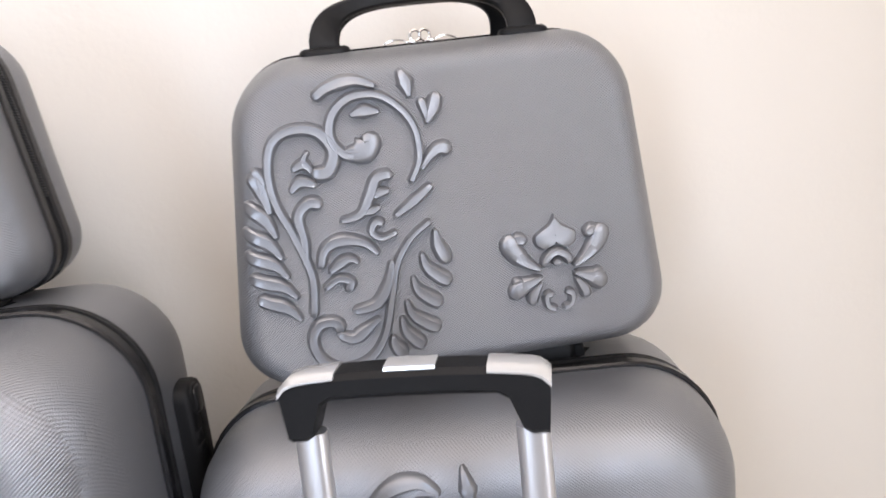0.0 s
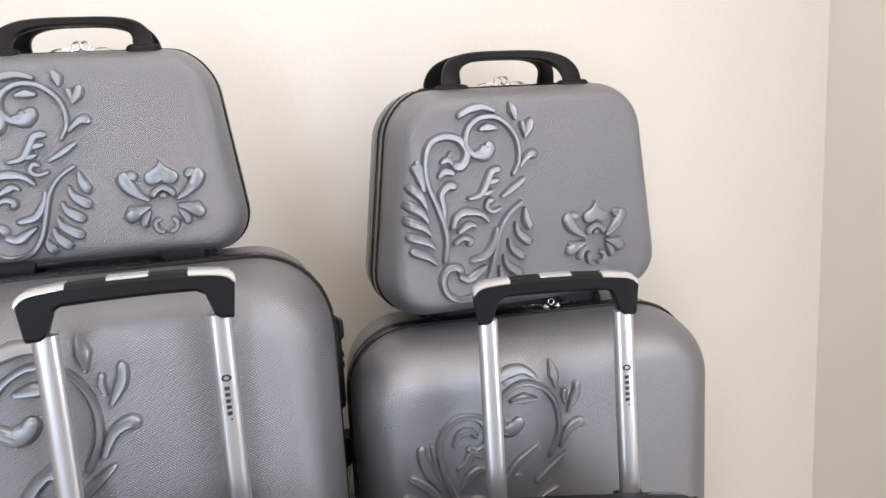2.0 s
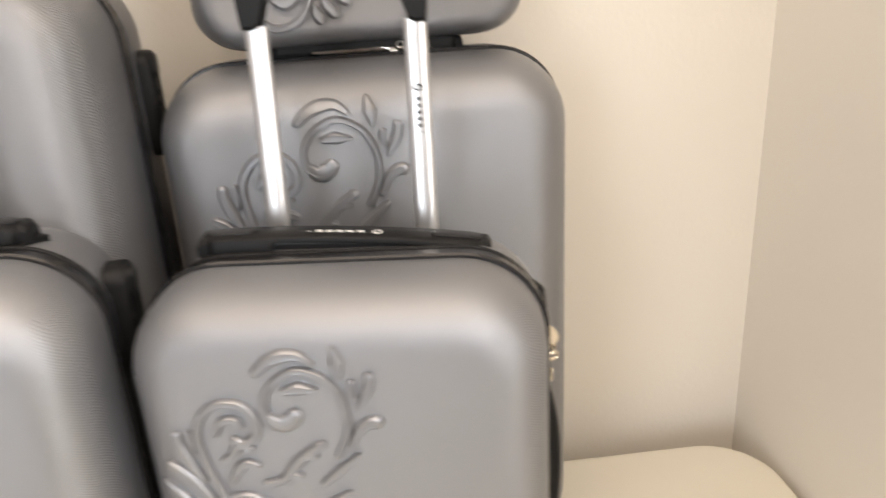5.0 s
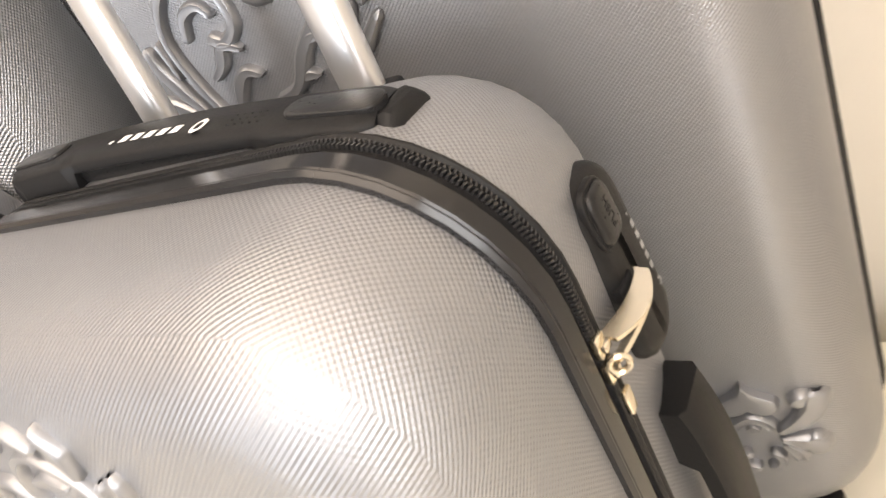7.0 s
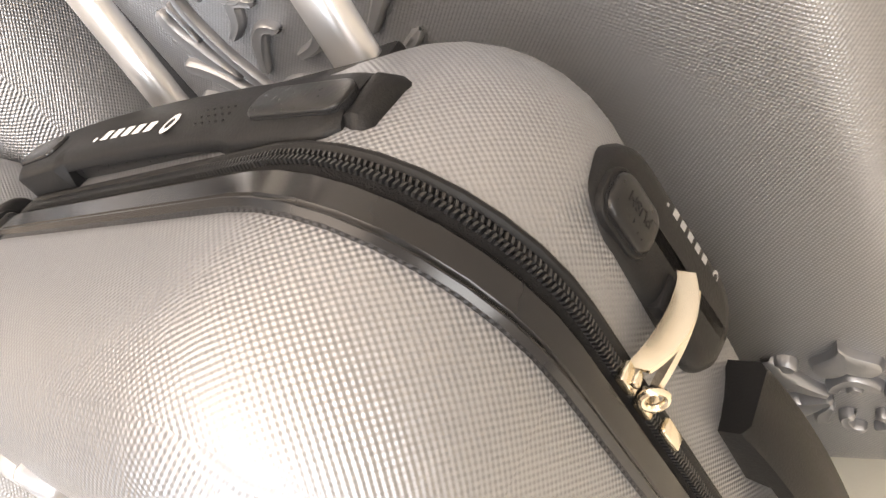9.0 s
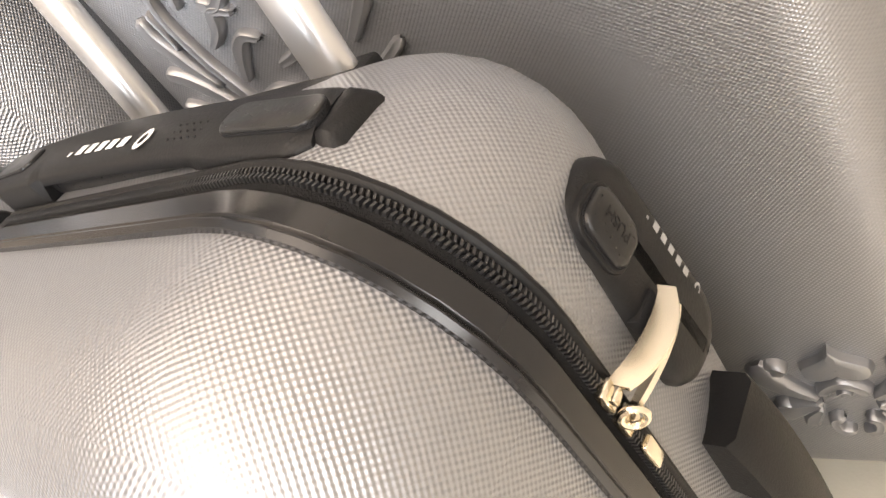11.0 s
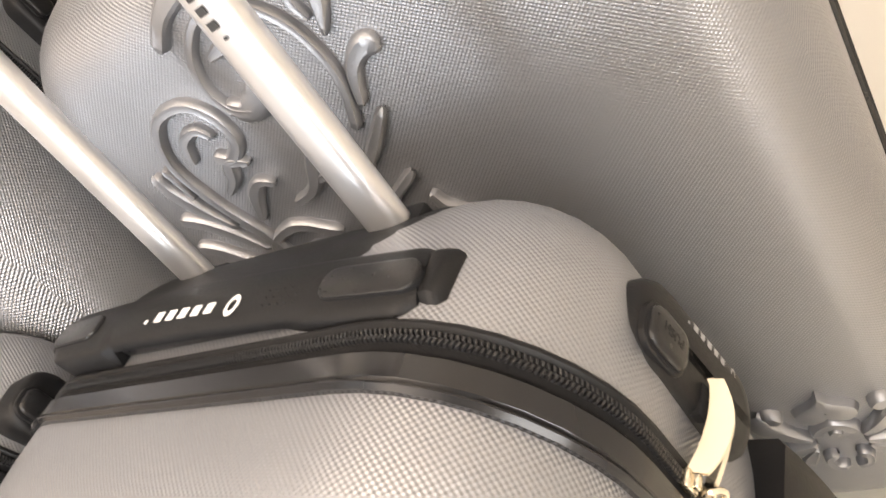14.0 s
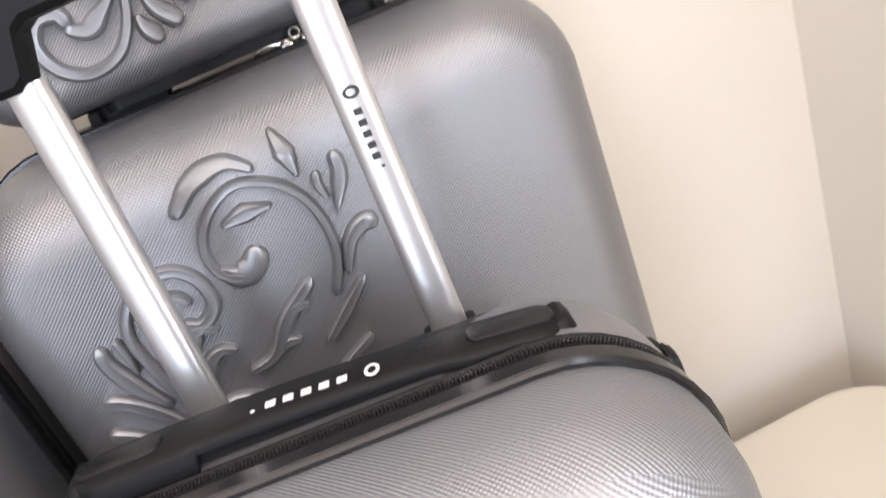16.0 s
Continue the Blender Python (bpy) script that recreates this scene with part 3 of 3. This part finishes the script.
def side_lock(case, x, y, z1, z0, s=1, lean=0.0, w=0.0225):
    """A moulded lock block on a side wall; s is the side it faces, lean how far it follows the shell's rounding at the top."""
    zc = (z1 + z0) / 2
    rings = []
    for off, g in ((-.006, 0.0), (0.0105, 0.0), (0.0140, -.0012), (0.0160, -.0036), (0.0168, -.0075)):
        r = []
        for cx, cz, a0 in ((1, 1, 0), (-1, 1, 90), (-1, -1, 180), (1, -1, 270)):
            for i in range(9):
                a = radians(a0 + 11.25 * i)
                rad = 0.0165
                zz = zc + cz * ((z1 - z0) / 2 + g - rad) + rad * math.sin(a)
                r.append((x + s * (off - lean * max(0, zz - z0) / (z1 - z0)), y + cx * (w + g - rad) + rad * math.cos(a), zz))
        rings.append(r)
    lock = part("lock", loft(rings), BLACK, case, "matt black moulded lock")
    tilt = -s * math.degrees(math.atan(lean / (z1 - z0)))
    zb = z1 - .0170
    xb = x + s * (.0168 - lean * (zb - z0) / (z1 - z0))
    ring = slab(-.0155, .0155, -.0115, .0115, -.002, .0010, .0090, .0008)
    part("button_rim", ring, BLACK, lock, m=pose(xb, y - .006, zb, 0, 90 * s + tilt, 0))
    groove = slab(-.0143, .0143, -.0102, .0102, -.002, .0014, .0080, .0003)
    part("button_groove", groove, TAPE, lock, m=pose(xb, y - .006, zb, 0, 90 * s + tilt, 0))
    bm = slab(-.0132, .0132, -.0092, .0092, -.002, .0042, .0060, .0026)
    part("push_button", bm, PAD, lock, "glossy black push button", m=pose(xb, y - .006, zb, 0, 90 * s + tilt, 0))
    for dz in (-.050, -.064):
        zs = z1 + dz
        part("lock_slot", box(-.004, .0012, -.009, .006, -.0035, .0035, .001), TAPE, lock, m=pose(x + s * (.0168 - lean * (zs - z0) / (z1 - z0)), y - .012, zs, 0, tilt, 0))
    return lock


def side_handle(case, x, y, z1, z0, s=1):
    rings = []
    n = 20
    for i in range(n + 1):
        t = -1 + 2 * i / n
        a = abs(t)
        z = (z1 + z0) / 2 + t * (z1 - z0) / 2
        top = 0.026 - 0.009 * a ** 2.5
        thick = 0.011 if a < .5 else 0.011 + .017 * min(1, (a - .5) / .12)
        bot = max(0.0, top - thick)
        rings.append([(x + s * bot, y - .017, z), (x + s * (top - .003), y - .017, z), (x + s * top, y - .013, z), (x + s * top, y + .013, z), (x + s * (top - .003), y + .017, z), (x + s * bot, y + .017, z)])
    return part("side_handle", loft(rings), BLACK, case, "black moulded side handle")


def wheel(case, x, y):
    bm = bmesh.new()
    bmesh.ops.create_cone(bm, cap_ends=True, segments=24, radius1=.024, radius2=.024, depth=.016)
    bmesh.ops.bevel(bm, geom=[e for e in bm.edges if abs(e.verts[0].co.z - e.verts[1].co.z) < 1e-5], offset=.003, segments=2, affect="EDGES")
    w = part("wheel", bm, TYRE, case, m=pose(x, y, .024, 0, 90, 0))
    part("caster_fork", box(x - .016, x + .016, y - .016, y + .016, .030, .062, .005), BLACK, case)
    return w


def suitcase(name, m, w, h, depth, r, fillet, label, mat, unit, orn, handle, poles=None, flower=None, zips="top", right=None, left=None, foot=0.055, back_form=None, sink=0.001, slope=0.0, pole_lean=0.0):
    """A hard-shell suitcase. Its origin is on the floor under the zip; it faces -y. The body stands foot above the floor."""
    case = new(name)
    case.matrix_world = m
    tagged(case, label, "suitcase")
    hb = h - foot
    front = depth * 0.50 - 0.022
    back, back_fillet, back_power, back_straight = back_form or (depth * .46 - .004, fillet * .8, 2.7, .03)
    body = Body(w, hb, r, fillet, front)
    rear = Body(w, hb, r, back_fillet, back, power=back_power, straight=back_straight)
    up = Matrix.Translation((0, 0, foot))
    yf, yb = -0.0206, 0.0062  # ends of the rim

    def lifted(ob):
        ob.matrix_basis = up @ ob.matrix_basis
        return ob

    lifted(part("front_shell", body.shell(yf, -1), mat, case, "silver-grey textured hard shell"))
    lifted(part("back_shell", rear.shell(yb, 1), mat, case, "silver-grey textured hard shell"))
    lifted(part("front_rim", body.band(yf - .001, -.0062, .0035, .003), RIM, case, "glossy black rubber rim"))
    lifted(part("rim_bead", body.band(yf - .003, yf + .0012, .0045, .0018), RIM, case))
    lifted(part("back_rim", body.band(.0030, yb + .001, .0022, .0015), BLACK, case))
    lifted(part("zip_tape", body.band(-.0067, .0034, .0004, .0005), TAPE, case))
    lifted(part("zip", zip_teeth(body, -.0006, .0012, .0021), TEETH, case, "fine black zip teeth"))
    cx, cz = orn
    ornament(case, body, yf, cx, cz - foot, unit, case_strokes(), "scroll_leaf", unit * .62, RELIEF, up, full=1.08)
    if flower:
        ornament(case, body, yf, flower[0], flower[1] - foot, flower[2], flower_strokes(), "flower_petal", flower[2] * .17, RELIEF, up, full=1.2)
        lifted(part("flower_petal", shield(body, yf, flower[0], flower[1] - foot, flower[2], flower[2] * .15), RELIEF, case))
    zt = carry_handle(case, h - sink, yb + 0.0012, handle, slope)
    logo_bars(case, pose(handle * .14, yb + .0190, zt + .0002 - slope * handle * .14, 0, math.degrees(math.atan(slope)), 0) @ pose(0, 0, 0, 0, 0, 180), handle * .27, .011, WHITE_INK)
    if poles:
        trolley(case, *poles, lean=pole_lean)
        xl, xr, yp = poles[:3]
        rings = []
        y1 = min(back * .93, yp + .020 - yb)
        for i in range(13):
            yy = .030 + (y1 - .030) * i / 12
            rise = max(0, (yy - rear.straight) / (back - rear.straight))
            zz = h - back_fillet * (1 - (1 - rise ** back_power) ** (1 / back_power)) + .0022
            half = (xr - xl) / 2 + .034 - .012 * (i / 12) ** 3
            ring = []
            for u, v in ((-1, -.02), (-1, -.001), (-.985, 0), (-.5, .0004), (.5, .0004), (.985, 0), (1, -.001), (1, -.02)):
                x = (xl + xr) / 2 + half * u
                ring.append((x, yb + yy, zz + v - slope * x * .6))
            rings.append(ring)
        part("trolley_tray", loft(rings), BLACK, case, "black tray round the trolley poles")
    for x in (-1, 1):
        for y in (-front * .75 + yf, back * .75 + yb):
            wheel(case, x * w * .38, y)
    return case, body


def vanity(name, m, w, h, depth, label, unit, tall, orn, flower, gap=.017):
    """A small hard-shell beauty case with two strap handles. Its origin is under the zip on what it stands on."""
    case = new(name)
    case.matrix_world = m
    tagged(case, label, "beauty case", group="beauty cases")
    foot = 0.008
    front, back = depth * .5 - gap, depth * .5 - gap
    body = Body(w, h - foot, .062 * w / .39, .030, front, dome=.004, taper=.20, straight=.012)
    up = Matrix.Translation((0, 0, foot))

    def lifted(ob):
        ob.matrix_basis = up @ ob.matrix_basis
        return ob

    lifted(part("front_shell", body.shell(-gap, -1), SHELL_FINE, case, "silver-grey textured hard shell"))
    lifted(part("back_shell", body.shell(gap, 1), SHELL_FINE, case, "silver-grey textured hard shell"))
    lifted(part("front_rim", body.band(-gap - .001, -.0050, .0026, .0025), RIM, case))
    lifted(part("back_rim", body.band(.0050, gap + .001, .0026, .0025), RIM, case))
    lifted(part("zip_tape", body.band(-.005, .005, .0004, .0005), TAPE, case))
    lifted(part("zip", zip_teeth(body, 0, .0012, .0026), TEETH, case))
    ornament(case, body, -gap, orn[0], orn[1] - foot, unit, scroll_strokes(), "scroll_leaf", unit * .17, RELIEF, up, tall, 1.22)
    ornament(case, body, -gap, flower[0], flower[1] - foot, flower[2], flower_strokes(), "flower_petal", flower[2] * .17, RELIEF, up, 1.0, 1.14)
    lifted(part("flower_petal", shield(body, -gap, flower[0], flower[1] - foot, flower[2], flower[2] * .15), RELIEF, case))
    hw, k = w * .232, w / .39
    for s in (-1, 1):
        rings = []
        n = 30
        for i in range(n + 1):
            a = math.pi * i / n
            c, u = math.cos(a), math.sin(a)
            p = Vector((-hw * math.copysign(abs(c) ** .60, c), s * (.042 - .034 * u ** 1.3), h - .002 + .047 * k * u ** .62))
            d = Vector((hw * .6 * u, 0, .047 * k * c)).normalized()
            q = Vector((-d.z, 0, d.x))
            flat = u ** 1.6
            wide, deep = .0135 * (1 - flat) + .0058 * flat, .0040 * (1 - flat) + .0105 * flat
            rings.append([p + Vector((0, deep * cu, 0)) + q * (wide * cv * k) for cu, cv in ((-1, -.7), (-.6, -1), (.6, -1), (1, -.7), (1, .7), (.6, 1), (-.6, 1), (-1, .7))])
        part("strap_handle", loft(rings), BLACK, case, "black rubber strap handle")
        for e in (-1, 1):
            b = slab(-.023 * k, .023 * k, -.011, .011, -.008, .0085, .0095, .005)
            part("handle_mount", b, BLACK, case, m=pose(e * hw, s * .042, h - .003))
    zt = h + .003
    for e in (-1, 1):
        slider(case, pose(e * .009, 0, zt - .001), NICKEL)
        pull(case, pose(e * .012, 0, zt + .001, 0, 0, 90 - e * 82), .023, .007, .003, NICKEL)
    for e in (-1, 1):
        part("lock_ring", ring_mesh(.0050, .0013), NICKEL, case, m=pose(e * .0045, 0, zt + .007, 90, 0, 0))
    # black slab added under the case as the dark of the shaded gap
    part("gap_shade_pad", slab(-w * .31, w * .31, -.045, .045, 0, .014, .015, .004), BLACK, case)
    return case


# ---- the room ----
BACK, RIGHT, LEFT, REAR, CEILING, GROUND = 0.91, 0.66, -2.6, -3.2, 2.45, -0.15


def setting(name, bm, mat, label, category, smooth=False):
    return tagged(part(name, bm, mat, smooth=smooth), label, category, kind="structure")


setting("floor", box(LEFT - .1, RIGHT + .1, REAR - .1, BACK + .1, GROUND - .1, GROUND), FLOOR, "plain unseen floor, kept dark to cut bounce light", "floor")
setting("ceiling", box(LEFT - .1, RIGHT + .1, REAR - .1, BACK + .1, CEILING, CEILING + .1), CEIL, "plain white painted ceiling", "ceiling")
setting("wall_north", box(LEFT - .1, RIGHT + .1, BACK, BACK + .1, GROUND, CEILING), WALL, "plain cream painted wall", "wall")
W0, W1, Z0, Z1 = -1.75, -.45, .38, 2.12  # the window in the east wall
setting("wall_east", join(box(RIGHT, RIGHT + .1, REAR, W0, GROUND, CEILING), box(RIGHT, RIGHT + .1, W1, BACK, GROUND, CEILING), box(RIGHT, RIGHT + .1, W0, W1, GROUND, Z0), box(RIGHT, RIGHT + .1, W0, W1, Z1, CEILING)), WALL, "plain cream painted wall with a window opening", "wall")
D0, D1, DZ = -2.20, -1.16, 2.05  # the glazed door in the south wall
# unseen west and south walls, added dark to hold down bounce and reflections
setting("wall_west", box(LEFT - .1, LEFT, REAR, BACK, GROUND, CEILING), REAR_WALL, "plain unseen wall, kept dark to deepen reflections", "wall")
setting("wall_south", join(box(LEFT - .1, D0, REAR - .1, REAR, GROUND, CEILING), box(D1, RIGHT + .1, REAR - .1, REAR, GROUND, CEILING), box(D0, D1, REAR - .1, REAR, DZ, CEILING)), REAR_WALL, "plain unseen wall with a door opening, kept dark to deepen reflections", "wall")
door = tagged(new("door_1"), "white framed glazed balcony door, closed", "door", kind="structure")
y = REAR - .06
for x0, x1, z0, z1 in ((D0, D0 + .05, GROUND, DZ), (D1 - .05, D1, GROUND, DZ), (D0 + .05, D1 - .05, GROUND, GROUND + .08), (D0 + .05, D1 - .05, DZ - .05, DZ)):
    part("door_frame", box(x0, x1, y - .025, y + .025, z0, z1, .004), FRAME, door)
pane = part("pane", box(D0 + .05, D1 - .05, y - .003, y + .003, GROUND + .08, DZ - .05), GLASS, door, smooth=False)
pane.visible_shadow = False
win = tagged(new("window_1"), "white framed window in the side wall", "window", kind="structure")
x = RIGHT + .07
for y0, y1, z0, z1 in ((W0, W0 + .04, Z0, Z1), (W1 - .04, W1, Z0, Z1), (W0 + .04, W1 - .04, Z0, Z0 + .04), (W0 + .04, W1 - .04, Z1 - .04, Z1)):
    part("window_frame", box(x - .025, x + .025, y0, y1, z0, z1, .004), FRAME, win)
pane = part("pane", box(x - .003, x + .003, W0 + .04, W1 - .04, Z0 + .04, Z1 - .04), GLASS, win, smooth=False)
pane.visible_shadow = False

# low padded bench that the luggage stands on
bench = tagged(new("padded_bench"), "low cream vinyl padded bench with rounded corners", "bench")
bench.matrix_world = pose(0, 0, GROUND)
part("cushion", slab(-1.5, .648, -.35, .826, .03, -GROUND, .11, .012), VINYL, bench)
part("plinth", slab(-1.42, .57, -.28, .75, 0, .03, .08, .003), VINYL, bench)

# ---- the luggage ----
sr, _ = suitcase("suitcase", pose(-.019, .678, 0, 0, 0, -1), .496, .766, .27, .085, .060, "medium silver-grey hard-shell suitcase with moulded scroll pattern", SHELL_MEDIUM, .0100, (-.007, .540), .26, flower=(.156, .200, .047))
side_handle(sr, -.247, .035, .60, .42, -1)
sl, _ = suitcase("suitcase", pose(-.552, .605, 0, 0, 0, 3), .53, .894, .31, .09, .062, "large silver-grey hard-shell suitcase with moulded scroll pattern", SHELL_LARGE, .0113, (-.006, .638), .27)
side_lock(sl, .265, .055, .79, .66, 1)
fr, _ = suitcase("suitcase", pose(-.053, .363, 0, 0, 0, -8), .376, .619, .225, .078, .050, "small silver-grey cabin suitcase with raised trolley handle", SHELL, .0084, (-.003, .4150), .280, poles=(-.079, .076, .100, .592, .820, .184), back_form=(.105, .053, 1.95, .014), sink=.010, slope=.055, pole_lean=.085)
lk = side_lock(fr, .180, .047, .562, .466, 1, lean=.008, w=.021)
side_handle(fr, .183, .043, .438, .270, 1)
fl, _ = suitcase("suitcase", pose(-.468, .345, 0, 0, 0, 6), .395, .652, .235, .078, .052, "cabin suitcase in silver-grey hard shell with raised trolley handle", SHELL, .0083, (-.024, .468), .28, poles=(-.077, .077, .074, .64, .871, .190))
side_lock(fl, .1975, .036, .615, .495, 1)

# zip pulls of the two front cases


def crescent_pull(parent, m, length=.036, width=.0090, bow=.004, thick=.0018):
    """A flat crescent plate from the slider (at the origin) along y, bowed towards +x."""
    rings = []
    n = 14
    for i in range(n + 1):
        t = i / n
        c = bow * math.sin(math.pi * t) ** .8 + .004 * t
        w = width / 2 * (.62 + .38 * math.sin(math.pi * min(1, .15 + t * .9)))
        y = length * t
        rings.append([(c - w, y, 0), (c + w, y, 0), (c + w, y, thick), (c - w, y, thick)])
    return part("zip_pull", loft(rings), GOLD, parent, "champagne metal crescent zip pull", m=m)


for zs, roll in ((.513, 12), (.499, -38)):
    crescent_pull(lk, pose(.1935, .002, zs, 0, roll, 0), .041, .0105, .005)
    slider(lk, pose(.1890, -.001, zs, 0, 90, 0))
part("lock_ring", ring_mesh(.0042, .0014), GOLD, lk, m=pose(.1975, -.003, .505, 90, 0, 30))
part("slider_tab", box(-.0015, .0015, -.003, .003, -.0065, .0065, .001), GOLD, lk, m=pose(.1950, -.003, .484))

for e in (-1, 1):
    slider(fl, pose(e * .010, -.001, .6535), GOLD)
    pull(fl, pose(e * .013, -.006, .660, 0, 28, -90 + e * 14), .036, .010, .004, GOLD)
    part("pull_eye", ring_mesh(.0035, .0012), GOLD, fl, m=pose(e * .022, -.038, .6455, 28, 0, 0))
part("lock_ring", ring_mesh(.0042, .0014), GOLD, fl, m=pose(0, -.001, .664, 90, 0, 0))

vr = vanity("beauty_case", pose(-.016, .725, .774, 0, 0, 7), .386, .308, .19, "silver-grey beauty case standing on the medium suitcase", .0400, 1.04, (-.190, .046), (.0905, .100, .040), .022)
vl = vanity("beauty_case", pose(-.551, .68, .889, 0, 0, 2), .327, .256, .155, "smaller silver-grey beauty case standing on the large suitcase", .0364, .94, (-.163, .036), (.082, .082, .039))

# zip pulls on the top of the medium case
for case, h in ((sr, .766),):
    for e in (-1, 1):
        slider(case, pose(.050 + e * .009, -.001, h + .001), NICKEL)
        pull(case, pose(.050 + e * .013, -.002, h + .006, 0, 6, 90 - e * 70), .028, .009, .003, NICKEL)
    part("lock_ring", ring_mesh(.0042, .0013), NICKEL, case, m=pose(.050, -.001, h + .010, 90, 0, 0))

# lettering moulded into the lock's button, and the printed mark beside it
lettering = bpy.data.curves.new("push_lettering", "FONT")
lettering.body, lettering.size, lettering.extrude = "PUSH", .0062, .0002
sample = new("sample", lettering)
bpy.context.view_layer.update()
letters = bpy.data.meshes.new_from_object(sample.evaluated_get(bpy.context.evaluated_depsgraph_get()))
bpy.data.objects.remove(sample)
letters.materials.clear()
letters.materials.append(BLACK)
for case_lock in (lk,):
    word = new("push_lettering", letters)
    word.parent = case_lock
    word.matrix_basis = pose(.1950, .0440, .5380, 0, -4.6, 0) @ pose(0, 0, 0, 90, 0, 90) @ pose(0, 0, 0, 0, 0, 90)
    logo_bars(case_lock, pose(.1950, .0640, .486, 0, -4.6, 0) @ pose(0, 0, 0, 90, 0, 90) @ pose(0, 0, 0, 0, 0, 90), .046, .0056, GREY_INK)
